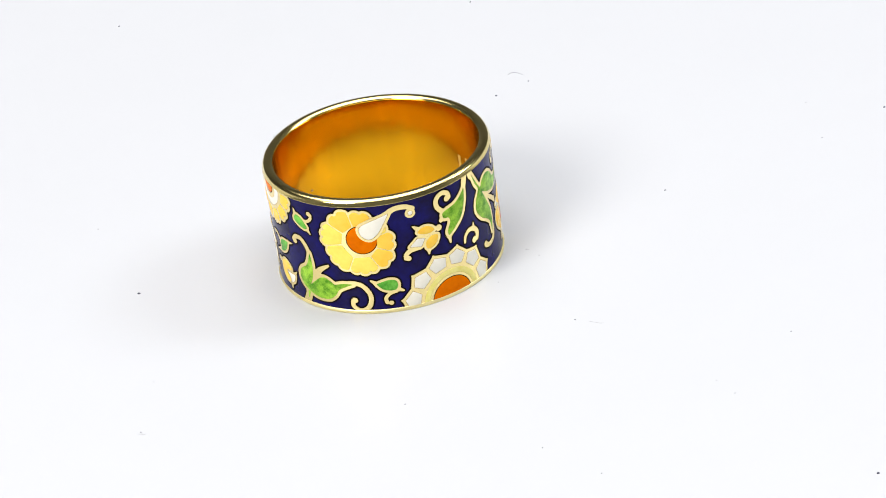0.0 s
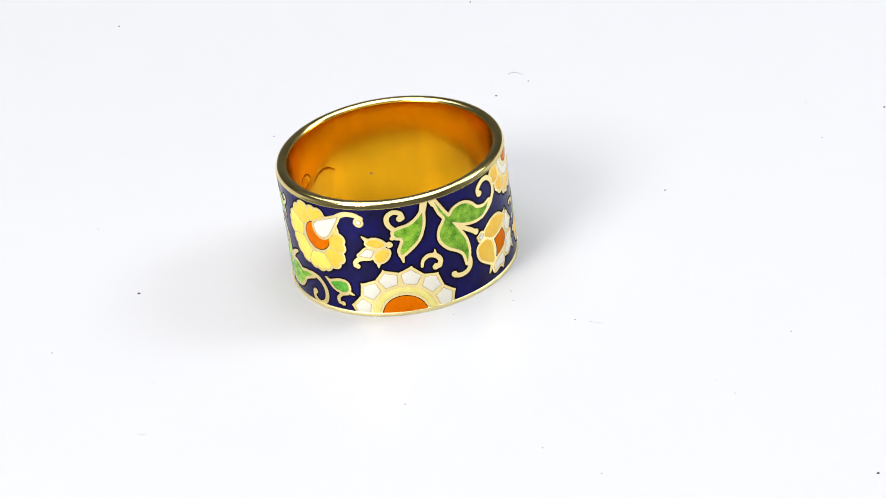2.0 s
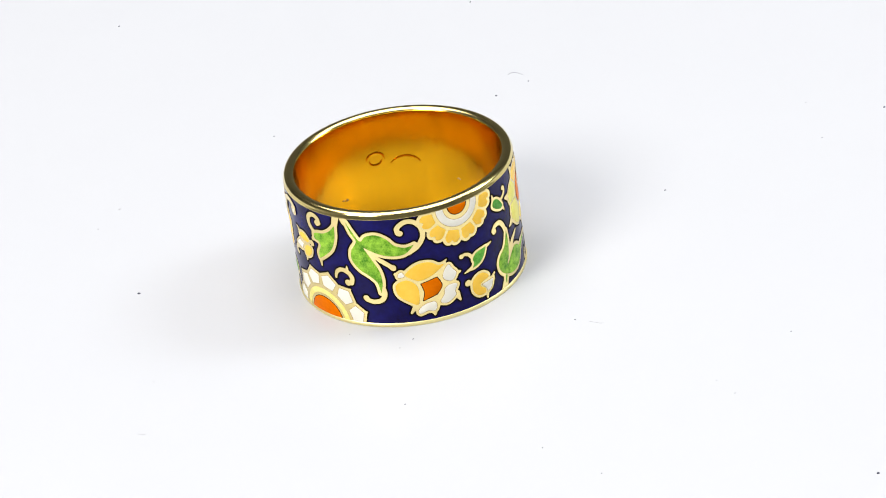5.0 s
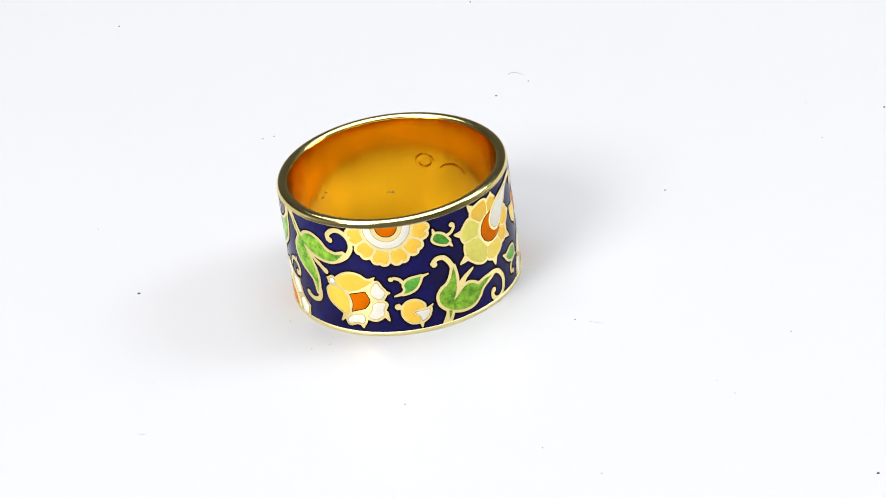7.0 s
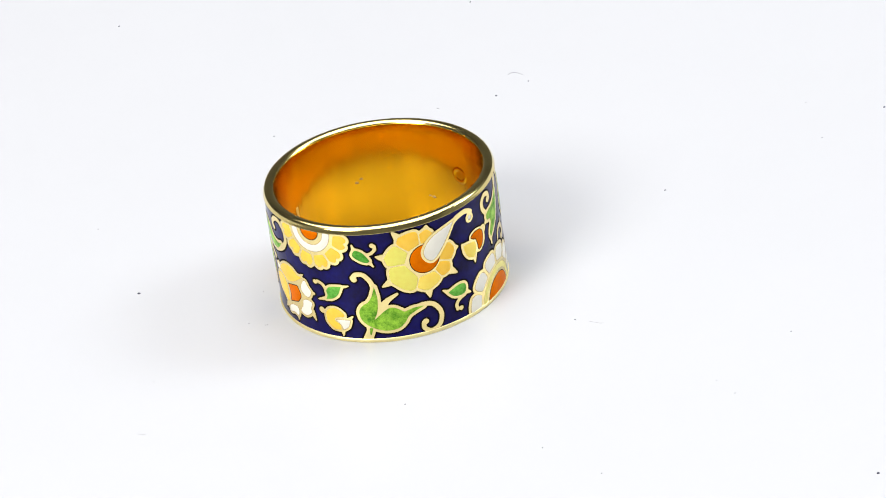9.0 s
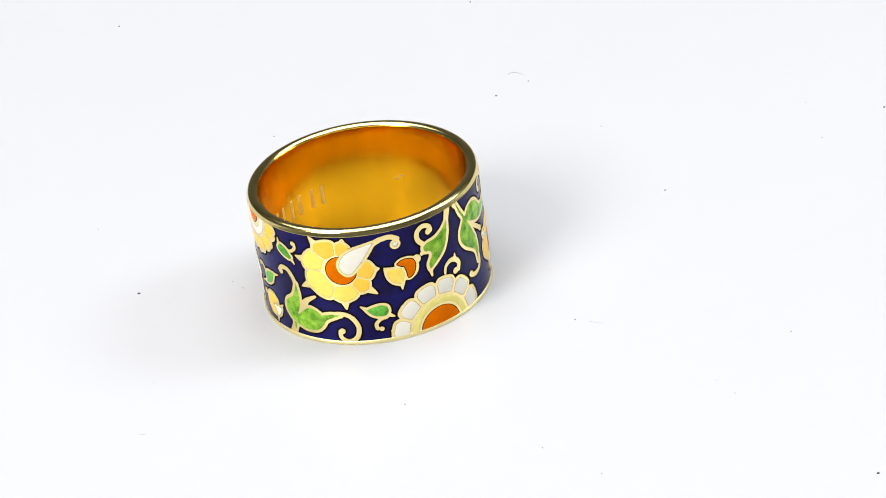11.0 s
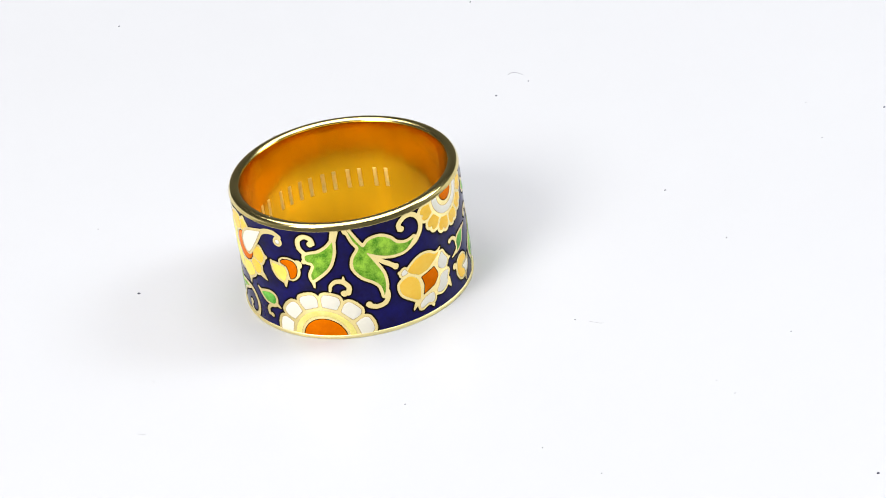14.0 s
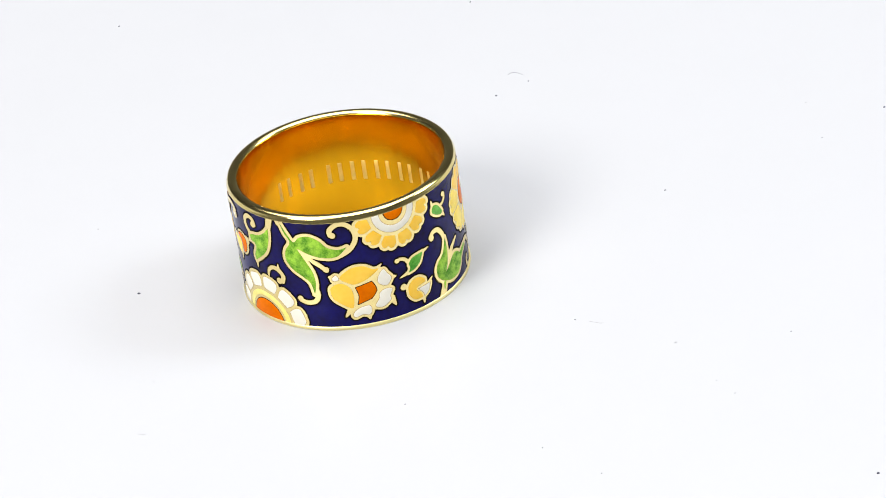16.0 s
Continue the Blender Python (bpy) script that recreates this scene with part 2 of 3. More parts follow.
def rising_leaves(du):
    leaf = blob([(8.56, 5.46, 1), (8.24, 4.52), (7.85, 3.97), (7.31, 3.62), (6.97, 2.98), (7.14, 2.18), (7.86, 1.53), (8.99, 1.12), (10.08, 1.19),
                 (10.77, 1.69), (11.26, 2.33), (12.54, 2.90, 1), (11.65, 2.93), (10.81, 2.71, 1), (10.07, 3.23), (9.38, 3.18), (8.10, 2.13, 1), (8.54, 3.03), (8.71, 4.32)])
    wires = [stroke([(8.54, 5.02), (8.34, 5.91), (7.80, 6.62), (7.16, 6.68), (6.81, 6.32)], 0.2, 0.2), disc(6.93, 6.20, 0.27),
             stroke([(8.12, 2.18), (8.94, 3.23), (9.48, 3.97), (10.41, 4.54)], 0.05, 0.1, 0.3),
             stroke([(11.55, 2.78), (12.39, 3.05), (13.38, 2.78), (13.97, 1.78), (13.73, 0.73), (12.94, 0.34), (12.33, 0.74), (12.33, 1.29)], 0.2, 0.18),
             disc(12.50, 1.34, 0.27),
             stroke([(7.81, 1.43), (7.66, 0.94), (7.42, 0.34)], 0.28, 0.42)]
    motif("leaf_sprig", "gold-edged rising pair of mottled green enamel leaves", du, wires,
          [("leaf", leaf, GREEN), ("stem", stroke([(7.81, 1.34), (7.69, 0.79)], 0.12, 0.03), GREEN)])


def hanging_leaves(du):
    leaf = blob([(-6.62, 10.30, 1), (-6.22, 9.16), (-5.83, 8.37), (-6.37, 7.47), (-6.46, 6.53), (-5.87, 5.64), (-4.98, 5.01), (-4.43, 4.40), (-4.23, 3.40, 1),
                 (-3.99, 4.40), (-4.11, 5.54), (-4.59, 6.58), (-5.28, 7.87, 1), (-4.10, 7.28), (-2.91, 6.98), (-1.73, 7.08), (-0.86, 7.88, 1), (-1.63, 7.70),
                 (-2.52, 7.98), (-3.17, 8.67), (-4.01, 9.07), (-4.89, 8.92), (-5.43, 8.42), (-5.88, 8.96)])
    wires = [stroke([(-5.23, 7.87), (-4.19, 6.83), (-3.40, 6.24), (-2.86, 5.74)], 0.06, 0.18, 0.2), disc(-2.91, 5.84, 0.28),
             stroke([(-1.43, 7.13), (-0.60, 7.63), (-0.04, 8.48), (-0.12, 9.42), (-0.76, 10.06), (-1.50, 10.08), (-2.09, 9.61), (-2.08, 9.12)], 0.2, 0.2),
             disc(-1.92, 9.09, 0.27),
             stroke([(-4.14, 4.30), (-3.93, 3.40), (-4.23, 2.72), (-4.97, 2.51), (-5.61, 2.70)], 0.2, 0.2), disc(-5.66, 2.85, 0.28),
             stroke([(-6.82, 10.54), (-6.67, 10.15)], 0.3, 0.3)]
    motif("leaf_sprig", "gold-edged hanging pair of mottled green enamel leaves", du, wires, [("leaf", leaf, GREEN)])


def scrolled_leaf(du):
    leaf = blob([(-7.77, 9.61, 1), (-7.89, 8.46), (-8.33, 7.32), (-9.02, 6.58), (-9.98, 5.88, 1), (-10.05, 6.37), (-9.69, 7.17), (-9.86, 7.62, 1), (-10.30, 7.71), (-10.38, 8.16),
                 (-9.96, 8.38), (-9.12, 8.56), (-8.34, 9.01)])
    wires = [stroke([(-10.26, 8.31), (-10.80, 8.95), (-10.80, 9.69), (-10.26, 10.09), (-9.67, 9.90), (-9.52, 9.45)], 0.2, 0.2), disc(-9.74, 9.40, 0.28),
             stroke([(-7.80, 9.46), (-7.50, 10.55)], 0.25, 0.32), stroke([(-9.98, 5.93), (-9.93, 5.18)], 0.22, 0.06),
             disc(-10.60, 7.61, 0.2)]
    motif("curled_leaf", "gold-edged green enamel leaf with a curled wire", du, wires, [("leaf", leaf, GREEN)])


def hook_wire(du):
    motif("hook_wire", "small curled gold wire in the navy enamel", du,
          [stroke([(-8.42, 4.44), (-8.27, 4.99), (-7.78, 5.34), (-7.14, 5.21), (-6.76, 4.69), (-6.89, 4.14)], 0.1, 0.2, 0.2),
           disc(-7.23, 4.14, 0.3), stroke([(-7.16, 5.19), (-7.12, 5.78)], 0.2, 0.03)], [])


def low_leaf(du):
    motif("small_leaf", "small gold-edged green enamel leaf with a hooked stem", du,
          [stroke([(-16.98, 2.91), (-17.52, 3.30)], 0.25, 0.04), stroke([(-15.34, 2.27), (-14.75, 1.97)], 0.25, 0.04),
           stroke([(-15.39, 2.02), (-15.99, 1.87), (-16.38, 1.47), (-16.33, 1.02)], 0.12, 0.16), disc(-15.98, 0.95, 0.22)],
          [("leaf", blob([(-17.03, 2.91, 1), (-16.48, 3.11), (-15.84, 3.23), (-15.32, 3.07), (-15.20, 2.59), (-15.44, 2.22), (-15.99, 2.19), (-16.58, 2.41)]), EMERALD)], 0.24)


def high_leaf(du):
    motif("small_leaf", "small gold-edged green enamel leaf under the rim", du,
          [stroke([(7.31, 8.98), (7.20, 9.57)], 0.2, 0.04), stroke([(8.44, 7.94), (8.79, 7.40)], 0.22, 0.04),
           stroke([(8.24, 8.59), (8.73, 8.68), (9.08, 9.03), (9.09, 9.38)], 0.12, 0.13), disc(8.93, 9.43, 0.22)],
          [("leaf", blob([(7.16, 8.73), (7.45, 9.03), (8.04, 8.75), (8.55, 7.99, 1), (8.30, 7.81), (7.75, 7.99), (7.21, 8.39)]), EMERALD)], 0.22)


def middle_leaf(du):
    motif("small_leaf", "small pointed gold-edged green enamel leaf", du,
          [stroke([(5.50, 5.36), (6.33, 5.53)], 0.2, 0.04), stroke([(4.07, 4.07), (3.21, 3.82)], 0.2, 0.04),
           stroke([(4.17, 4.91), (3.82, 5.41), (3.38, 5.60)], 0.15, 0.13), disc(3.10, 5.50, 0.22)],
          [("leaf", blob([(4.17, 4.86), (4.61, 5.29), (5.65, 5.41, 1), (5.25, 4.56), (4.66, 4.14), (4.02, 4.00, 1), (4.23, 4.41)]), EMERALD)], 0.22)


def tulip_bud(du):
    motif("tulip_bud", "gold-edged amber enamel bud with a white tip", du,
          [disc(3.39, 2.77, 0.3), stroke([(5.85, 2.13), (6.33, 2.54)], 0.2, 0.04), stroke([(5.22, 1.13), (5.19, 0.51)], 0.22, 0.04)],
          [("petal", blob([(3.86, 2.72), (4.32, 3.12), (4.96, 3.14), (5.51, 2.72), (5.51, 2.42, 1), (4.77, 2.28), (4.57, 1.98), (5.02, 1.58), (5.07, 1.11, 1), (4.38, 1.15), (3.88, 1.63), (3.76, 2.17)]), AMBER),
           ("tip", blob([(4.72, 2.08, 1), (6.05, 2.13, 1), (5.78, 1.45), (5.28, 1.13, 1), (5.17, 1.53)]), WHITE)], 0.22)


def rose(du):
    motif("rose", "gold-edged amber and white enamel rose with an orange heart", du,
          [disc(-0.1, 3.4, 1.75), disc(0.9, 3.0, 1.5), disc(0.6, 3.9, 1.5), stroke([(-2.42, 5.10), (-2.81, 5.20)], 0.25, 0.12), stroke([(1.21, 5.40), (1.70, 5.75)], 0.2, 0.04), stroke([(2.20, 2.22), (2.50, 1.48)], 0.3, 0.05),
           stroke([(-1.34, 2.01), (-1.92, 1.22)], 0.3, 0.05), stroke([(0.04, 1.22), (0.09, 0.74)], 0.3, 0.05), stroke([(2.30, 4.21), (2.79, 4.21)], 0.25, 0.08)],
          [("petal", blob([(-1.98, 5.02), (-1.39, 5.64), (-0.56, 5.97), (0.28, 5.87), (0.92, 5.45), (1.41, 5.40), (1.02, 5.05), (0.08, 4.50), (-0.80, 4.30), (-1.24, 4.45)]), AMBER),
           ("petal", blob([(-2.81, 4.20), (-1.98, 4.52), (-1.29, 4.10), (-1.02, 3.41), (-1.09, 2.31), (-1.34, 2.01), (-2.07, 2.46), (-2.69, 2.98), (-2.92, 3.57)]), AMBER),
           ("tip", blob([(-2.61, 5.10), (-2.27, 5.34), (-2.07, 4.92), (-2.53, 4.80)]), WHITE),
           ("heart", blob([(-0.75, 3.96, 1), (0.67, 4.31, 1), (1.00, 3.43), (0.48, 2.70, 1), (-0.75, 2.31, 1), (-0.55, 3.11)]), ORANGE),
           ("petal", blob([(1.29, 4.61), (1.80, 5.22), (2.12, 4.73), (2.42, 4.21), (1.95, 3.61), (1.26, 3.99)]), WHITE),
           ("petal", blob([(1.24, 3.04), (1.77, 3.30), (2.35, 3.14), (2.10, 2.54), (2.11, 2.12), (1.37, 1.64), (0.71, 1.87), (1.12, 2.52)]), WHITE),
           ("petal", blob([(-1.24, 1.47), (-0.65, 1.94), (0.19, 2.04), (0.33, 1.52), (0.09, 1.17), (-0.45, 1.27), (-1.14, 1.07)]), WHITE)], 0.24)


def lobed(cu, cv, a0, a1, r_in, r_out, bumps, tip=0.0, trim=2.0):
    """A petal cell: a sector with a bumpy or pointed outer edge."""
    pts = [(a0 + trim * r_out / r_in, r_in, 1)]
    n = 4 * bumps
    for k in range(n + 1):
        s = k / n
        wave = abs(math.sin(math.pi * bumps * s))
        r = r_out * (0.93 + 0.07 * wave ** 0.7 - 0.06 * abs(2 * s - 1) ** 3) + tip * max(0, 1 - abs(2 * s - 1) * 2.2)
        pts.append((a0 + trim + (a1 - a0 - 2 * trim) * s, r))
    pts.append((a1 - trim * r_out / r_in, r_in, 1))
    return blob(polar(cu, cv, pts))


def half_flower(du):
    cu, cv = 3.32, 10.5
    ring = minus(disc(cu, cv, 1.98), disc(cu, cv, 1.34))
    cells = [("heart", disc(cu, cv + 0.05, 0.88), ORANGE), ("ring", ring, WHITE)]
    for k in range(6):
        cells.append(("petal", lobed(cu, cv, 180 + 30 * k, 210 + 30 * k, 2.36, 3.5, 2, 0.0, 2.4), AMBER))
    motif("half_flower", "half flower of amber enamel petals hanging from the rim", du, [disc(cu, cv, 2.6)], cells, 0.27)


def petal(cu, cv, a0, a1, mid, r_in, r_out, tip, gap=0.15, crisp=False):
    """A five-cornered petal cell with its point at the angle mid; crisp gives it straight sides."""
    g0, g1 = math.degrees(gap / r_in), math.degrees(gap / r_out)
    if crisp:
        return blob(polar(cu, cv, [(a0 + g0 + 1.5, r_in, 1), (a0 + g1, r_out * 0.93, 1), (mid, r_out + tip, 1), (a1 - g1, r_out * 0.93, 1), (a1 - g0 - 1.5, r_in, 1)]))
    return blob(polar(cu, cv, [(a0 + g0, r_in, 1), (a0 + g1, r_out * 0.9), (a0 + (mid - a0) * 0.45, r_out), (mid, r_out + tip, 1),
                               (a1 - (a1 - mid) * 0.45, r_out), (a1 - g1, r_out * 0.9), (a1 - g0, r_in, 1)]))


def daisy(du, crisp=True):
    cu, cv = -10.38, -0.05
    cells = [("heart", disc(cu, cv, 1.95), ORANGE), ("ring", minus(disc(cu, cv, 2.78), disc(cu, cv, 2.26)), CREAM)]
    wires = [disc(cu, cv, 3.4)]
    for k in range(6):
        a = 30 * k + 1.5
        cells.append(("petal", petal(cu, cv, a, a + 30, a + 16, 3.16, 4.34, 0.14 if crisp else 0.05, 0.2, crisp), WHITE))
        wires.append(stroke(polar(cu, cv, [(a + 16, 4.25), (a + 16, 4.82 if crisp else 4.66)]), 0.33, 0.04))
    motif("daisy", "half daisy of white enamel petals round an orange heart", du, wires, cells, 0.29)


def teardrop(du, outline, path, bead):
    motif("teardrop", "white enamel teardrop with a curled gold wire", du, [stroke(path, 0.24, 0.2), disc(*bead, 0.46)],
          [("drop", blob(outline), WHITE), ("dot", disc(*bead, 0.2), WHITE)], 0.26, 0.072, 0)


def round_flower(du):
    cu, cv = -17.98, 7.08
    cells = [("heart", disc(-17.73, 7.33, 1.32), ORANGE)]
    for a0, a1, r, bumps, mat in ((-22, 18, 3.0, 2, AMBER), (18, 62, 2.8, 2, YELLOW), (62, 103, 2.98, 2, AMBER), (103, 146, 3.35, 2, AMBER),
                                  (146, 188, 3.5, 3, YELLOW), (188, 246, 3.25, 3, YELLOW), (246, 300, 3.1, 3, YELLOW), (300, 338, 3.2, 2, AMBER)):
        cells.append(("petal", lobed(cu, cv, a0, a1, 1.62, r, bumps, 0.0, 1.2), mat))
    motif("round_flower", "yellow enamel flower with scalloped petals and an orange heart", du, [disc(cu, cv, 2.4)], cells, 0.22)
    teardrop(du, [(-17.8, 8.5), (-17.68, 7.75), (-17.05, 7.38), (-16.37, 7.75), (-15.78, 8.6), (-15.16, 9.68, 1), (-17.05, 8.98)],
             [(-15.5, 9.55), (-14.6, 10.02), (-13.7, 10.02), (-13.05, 9.7)], (-13.3, 9.3))


def pointed_flower(du):
    cu, cv = 13.0, 7.2
    cells = [("heart", disc(13.2, 7.3, 1.3), ORANGE)]
    wires = [disc(cu, cv, 2.4)]
    for a0, a1, mid, r, tip, mat in ((-55, -20, -38, 2.75, 3.83, AMBER), (-20, 20, 0, 2.85, 3.45, AMBER), (20, 60, 40, 2.6, 2.9, AMBER), (60, 92, 77, 2.65, 3.2, AMBER),
                                     (92, 137, 125, 3.0, 3.98, AMBER), (137, 180, 164, 3.15, 4.1, LIME), (180, 250, 206, 3.05, 4.14, LIME), (250, 305, 273, 2.75, 3.7, YELLOW)):
        cells.append(("petal", petal(cu, cv, a0, a1, mid, 1.6, r, 0.2, 0.1), mat))
        wires.append(stroke(polar(cu, cv, [(mid, r - 0.1), (mid, tip)]), 0.5, 0.03))
    motif("pointed_flower", "yellow enamel flower with pointed petals and an orange heart", du, wires, cells, 0.24)
    teardrop(du, [(13.15, 7.9), (13.38, 7.2), (14.02, 7.0), (15.08, 8.12), (16.21, 9.73, 1), (14.5, 9.28), (13.6, 8.7)],
             [(16.0, 9.55), (16.75, 9.92), (17.65, 10.02), (18.3, 9.7)], (18.08, 9.22))


def three_petal_bud(du):
    motif("flower_bud", "gold-edged bud with two amber and one white enamel cell", du,
          [stroke([(-12.64, 7.36), (-13.24, 7.90)], 0.3, 0.04), stroke([(-12.05, 5.47), (-12.11, 4.88)], 0.26, 0.04), disc(-10.92, 7.02, 0.3),
           stroke([(-12.84, 5.77), (-13.67, 5.68), (-14.12, 5.36), (-14.17, 5.02)], 0.2, 0.18), disc(-13.97, 4.97, 0.25)],
          [("petal", blob([(-12.89, 7.21), (-12.40, 7.58), (-11.81, 7.51), (-11.34, 7.09), (-11.71, 6.85), (-12.35, 6.91)]), AMBER),
           ("petal", blob([(-12.17, 6.17), (-11.68, 6.55), (-11.08, 6.42), (-11.28, 5.77), (-11.80, 5.42), (-12.19, 5.47), (-12.28, 5.85)]), AMBER),
           ("petal", blob([(-13.72, 6.01, 1), (-12.99, 6.66, 1), (-12.30, 6.49, 1), (-12.69, 5.82, 1)]), WHITE)], 0.22)


def orange_bud(du):
    motif("flower_bud", "gold-edged bud with pale yellow and orange enamel", du,
          [stroke([(18.20, 5.43), (18.16, 4.79)], 0.26, 0.04), stroke([(17.12, 6.82), (16.87, 7.13)], 0.24, 0.05), disc(19.72, 7.22, 0.42), disc(18.79, 6.62, 1.1)],
          [("heart", blob([(18.00, 7.22), (18.49, 7.53), (19.28, 7.42), (19.58, 6.87), (19.36, 6.03), (18.84, 5.73), (18.74, 6.33), (18.59, 6.87, 1)]), ORANGE),
           ("petal", blob([(17.02, 6.92, 1), (18.30, 6.77, 1), (18.50, 6.18), (18.15, 5.33, 1), (17.51, 5.63), (17.12, 6.22)]), YELLOW)], 0.24)


for make, second in ((rising_leaves, (-31.65, 0.0)), (hanging_leaves, (31.07, 0.22)), (scrolled_leaf, (30.9, -0.08)), (hook_wire, (30.7, 0.3)),
                     (low_leaf, (31.9, 0.42)), (high_leaf, (-31.4, 0.0)), (middle_leaf, (31.22, 0.14)), (tulip_bud, (31.2, 0.2)), (rose, (31.18, 0.1)), (half_flower, (31.3, 0.0))):
    make((0, 0))
    make(second)
daisy((0, 0))
daisy((31.64, 0.05), False)
round_flower((0, 0))
three_petal_bud((0, 0))
pointed_flower((0, 0))
orange_bud((0, 0))


# worn engraving inside the band: plain bars
def inner_bar(name, a0, a1, z0, z1, label=""):
    bm = bmesh.new()
    n = 6
    r0, r1 = inner_radius((z0 + z1) / 2), inner_radius((z0 + z1) / 2) - 0.05
    rows = []
    for k in range(n + 1):
        a = radians(a0 + (a1 - a0) * k / n)
        e = 0.05 if k in (0, n) else 0.0
        rows.append([bm.verts.new((r * MM * math.cos(a), r * MM * math.sin(a), z * MM)) for r, z in ((r0, z0), (r1 + e, z0 + 0.07), (r1 + e, z1 - 0.07), (r0, z1))])
    for p, q in zip(rows, rows[1:]):
        for i in range(3):
            bm.faces.new((p[i], p[i + 1], q[i + 1], q[i]))
    for p in (rows[0], rows[-1]):
        bm.faces.new(p)
    return part(name, bm, GOLD_MARK, RING, label)


def inner_ridge(name, path, half, mat, label, closed=False):
    """A low rounded ridge, half wide in mm, along (degrees, height) points of the inside."""
    line = spline([(radians(a) * R, z) for a, z in path], closed)
    bm = bmesh.new()
    rows = []
    for k, p in enumerate(line):
        a, b = (line[k - 1], line[(k + 1) % len(line)]) if closed else (line[max(k - 1, 0)], line[min(k + 1, len(line) - 1)])
        d = (b - a) / max(np.hypot(*(b - a)), 1e-6)
        taper = 1.0 if closed else 0.35 + 0.65 * math.sin(math.pi * k / (len(line) - 1))
        row = []
        for side, rise in ((-1, -0.02), (-0.5, 0.045), (0, 0.06), (0.5, 0.045), (1, -0.02)):
            u, z = p[0] - d[1] * side * half * taper, p[1] + d[0] * side * half * taper
            r = (inner_radius(z) - 0.015 - rise) * MM
            row.append(bm.verts.new((r * math.cos(u / R), r * math.sin(u / R), z * MM)))
        rows.append(row)
    for p, q in zip(rows, rows[1:] + rows[:1] if closed else rows[1:]):
        for i in range(4):
            bm.faces.new((p[i], p[i + 1], q[i + 1], q[i]))
    return part(name, bm, mat, RING, label)


for a in (33, 18, 0.5, -13.5, -28, -43, -59):
    for d in (-3.4, 3.4):
        inner_bar("engraved_bar", a + d - 1.3, a + d + 1.3, 4.35, 6.25, "worn plain frosted bar in the gold inside")
inner_ridge("hallmark_oval", [(-174 + 4.6 * math.cos(radians(b)), 6.55 + 0.62 * math.sin(radians(b))) for b in range(0, 360, 36)], 0.26, GOLD_INSIDE, "worn oval hallmark stamp in the gold inside", True)
inner_ridge("hallmark_arch", [(177, 5.9), (173, 6.25), (167, 6.35), (162, 6.05), (160, 5.75)], 0.32, GOLD_INSIDE, "worn arched hallmark stamp in the gold inside")
for a, z, w in ((-152.5, 3.6, 0.16), (-150.2, 3.7, 0.10), (-110.5, 5.9, 0.12), (-107.5, 5.6, 0.15), (137, 4.2, 0.12)):
    inner_ridge("tarnish_spot", [(a - 1.0, z - 0.05), (a, z + 0.04), (a + 1.1, z)], w, CELL_EDGE, "small brown tarnish spot in the gold inside")


# still specks and fibres stand in for camera dust; grains turn with the disc
def lump(radius, seed):
    """A small uneven grain."""
    bm = bmesh.new()
    bmesh.ops.create_icosphere(bm, subdivisions=2, radius=radius * MM)
    for v in bm.verts:
        k = noise.noise(v.co * (1.2 / (radius * MM)) + Vector((seed * 3.1, 0, 0)))
        v.co *= 1 + 0.45 * k
        v.co.x *= 1.25
        v.co.z = max(v.co.z, -0.2 * radius * MM) * 0.8
    return bm


def fibre(length, bend, seed):
    bm = bmesh.new()
    rings = []
    for k in range(15):
        s = k / 14
        x, y = (s - 0.5) * length, bend * math.sin(math.pi * s * 1.4 + seed) + 0.15 * bend * math.sin(11 * s + seed)
        rings.append([bm.verts.new((x * MM, (y + 0.016 * math.cos(b)) * MM, (0.018 + 0.016 * math.sin(b)) * MM)) for b in (0, 1.57, 3.14, 4.71)])
    for p, q in zip(rings, rings[1:]):
        for i in range(4):
            bm.faces.new((p[i], p[(i + 1) % 4], q[(i + 1) % 4], q[i]))
    bm.faces.new(rings[0]), bm.faces.new(rings[-1])
    return bm


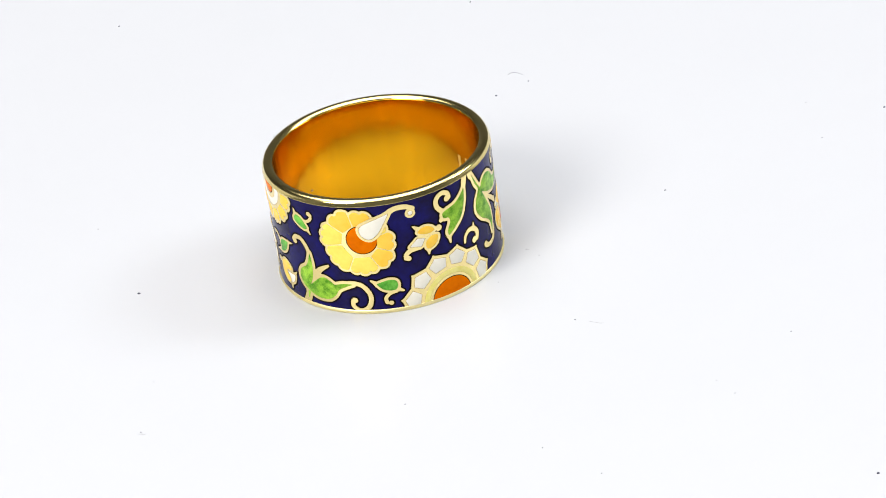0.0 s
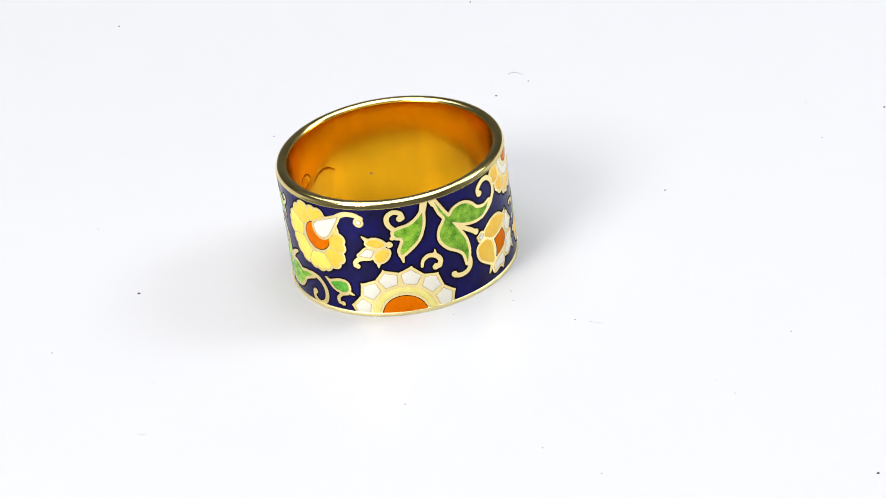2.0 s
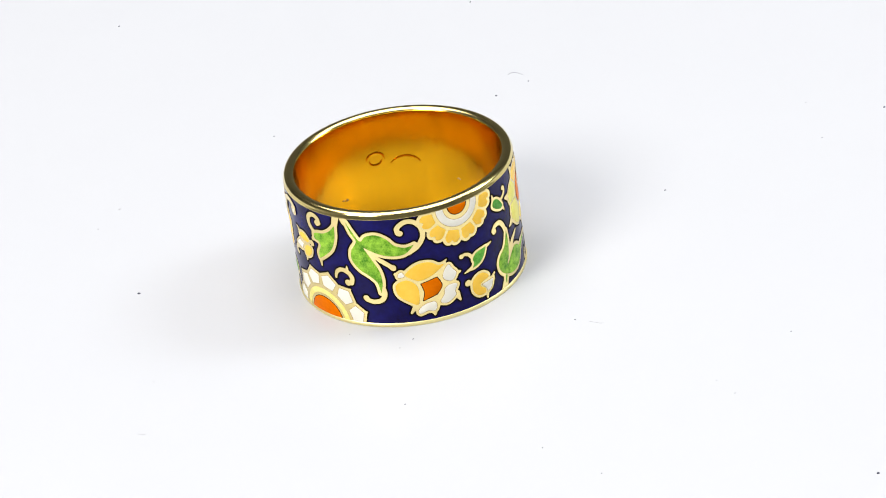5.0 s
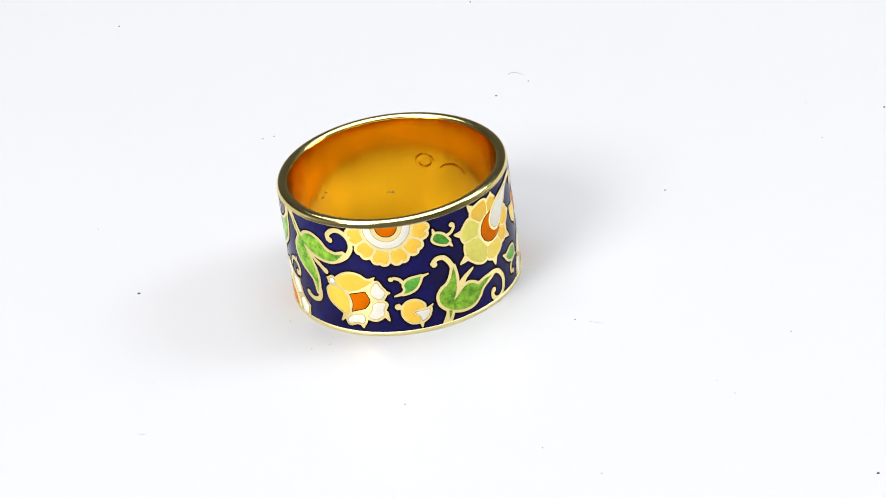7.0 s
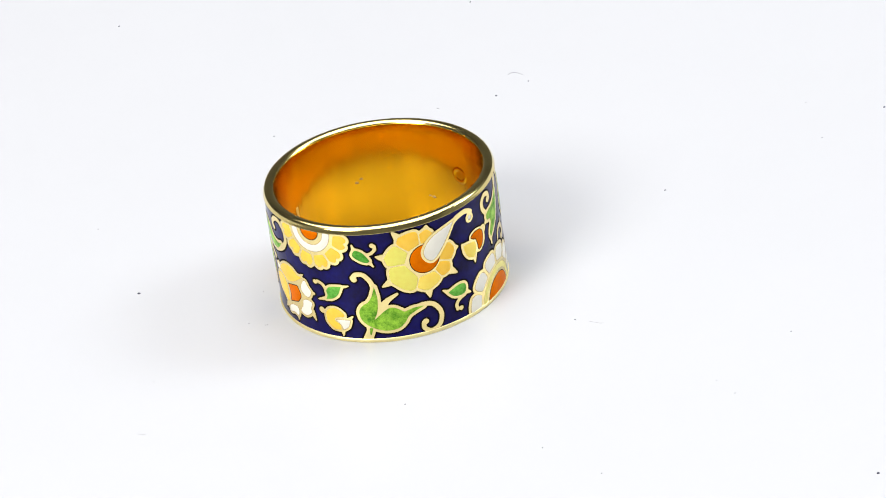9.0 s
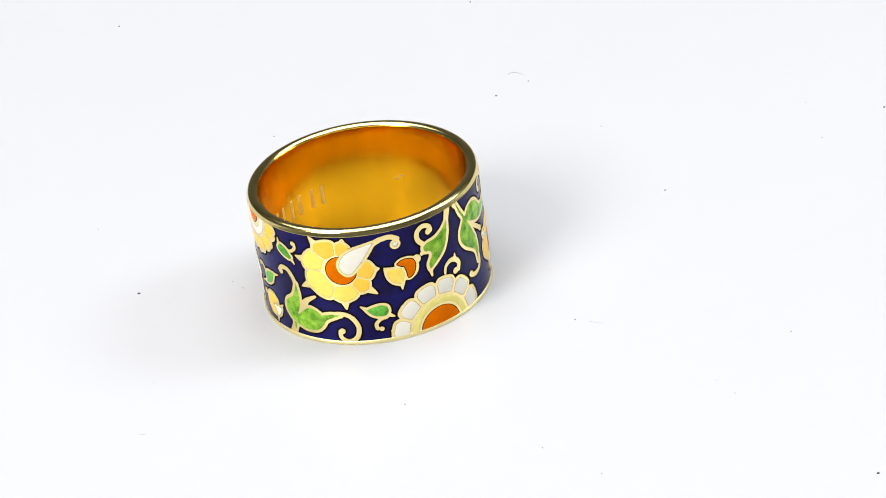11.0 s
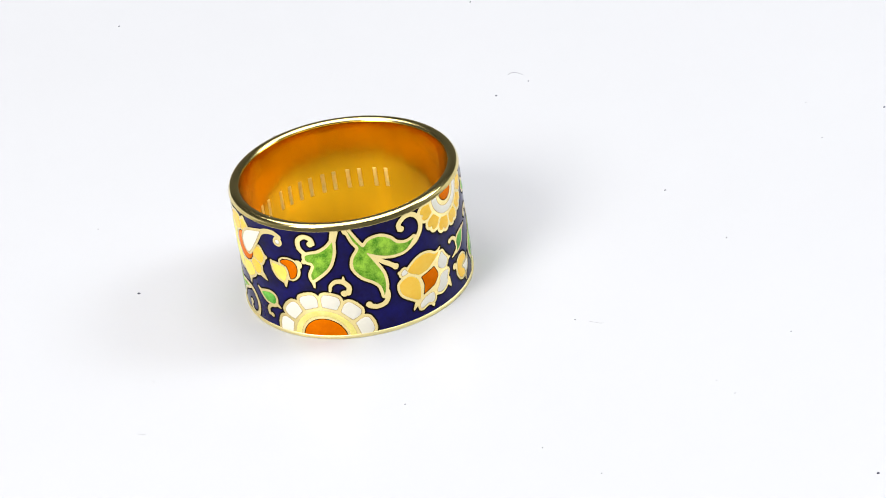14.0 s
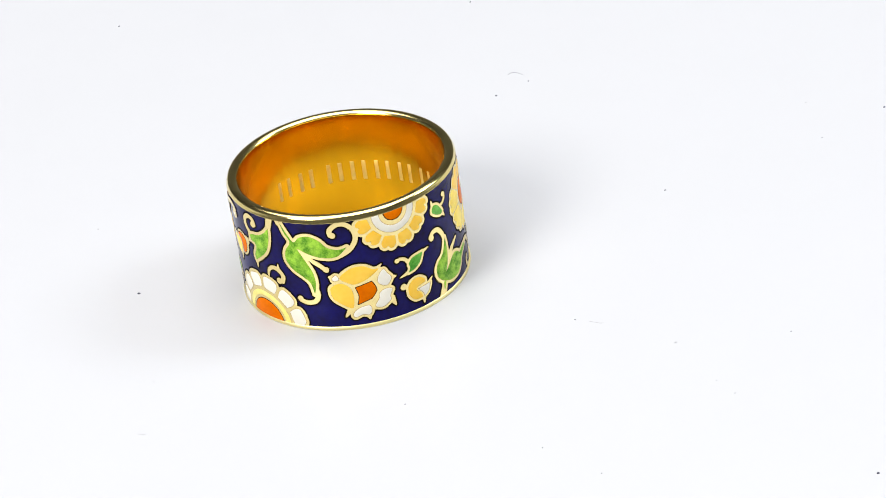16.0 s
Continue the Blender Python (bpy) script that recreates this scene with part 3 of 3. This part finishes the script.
SPECK_PLACES = [(-30.07, 56.23, 0.084), (-14.50, 26.30, 0.063), (-27.22, -0.16, 0.116), (10.51, 30.26, 0.074), (7.17, 28.13, 0.095), (20.53, 4.84, 0.074), (42.34, 14.56, 0.095), (35.79, 10.42, 0.058), (30.50, -44.03, 0.095), (10.20, -15.19, 0.058), (-4.88, -24.62, 0.053), (-25.76, -15.43, 0.047), (5.56, -33.91, 0.058), (9.76, -38.66, 0.053), (6.35, 49.91, 0.079), (27.48, -21.96, 0.053), (-31.18, 12.82, 0.053), (21.59, -30.00, 0.053), (20.40, -27.78, 0.042), (35.52, 17.66, 0.042)]
for k, (x, y, r) in enumerate(SPECK_PLACES):
    speck = new("camera_dust_speck", finish(lump(r, k), "camera_dust_speck", DUST if r > 0.07 else PALE_DUST))
    speck.location = (x * MM, y * MM, 0.1 * r * MM)
    tagged(speck, "tiny dark grey speck standing in for dust in the camera", "dust", "dust on the white surface")
for k, (x, y, length, bend) in enumerate([(9.41, 32.23, 1.40, 0.34), (11.88, -16.13, 1.20, 0.22), (-26.62, -23.43, 0.70, 0.12)]):
    hair = new("fibre", finish(fibre(length, bend, k), "fibre", DUST if k == 0 else FIBRE))
    hair.location = (x * MM, y * MM, 0)
    tagged(hair, "fine pale grey fibre standing in for one in the camera", "fibre", "dust on the white surface")
for k, (x, y, r) in enumerate([(12.54, 0.10, 0.058), (13.57, -1.28, 0.058), (9.71, -4.93, 0.053), (12.71, 0.02, 0.058), (-21.12, -21.35, 0.063), (-21.08, -21.45, 0.063)]):
    grain = part("grain", lump(r, 40 + k), FIBRE, TURNTABLE, "tiny grey grain stuck to the disc")
    grain.location = (x * MM, y * MM, 0.1 * r * MM)



def motions():
    rows_ring, rows_disc = [], []
    for k in range(33):
        t = k * 0.5
        a = turn(t)
        p = math.radians(74.378 + a)
        rows_ring.append((t, pose((AXIS[0] + OFFSET * math.cos(p)) * MM, (AXIS[1] + OFFSET * math.sin(p)) * MM, 0, 0, 0, a)))
        rows_disc.append((t, pose(AXIS[0] * MM, AXIS[1] * MM, 0, 0, 0, a)))
    walk(RING, rows_ring)
    walk(TURNTABLE, rows_disc)


motions()
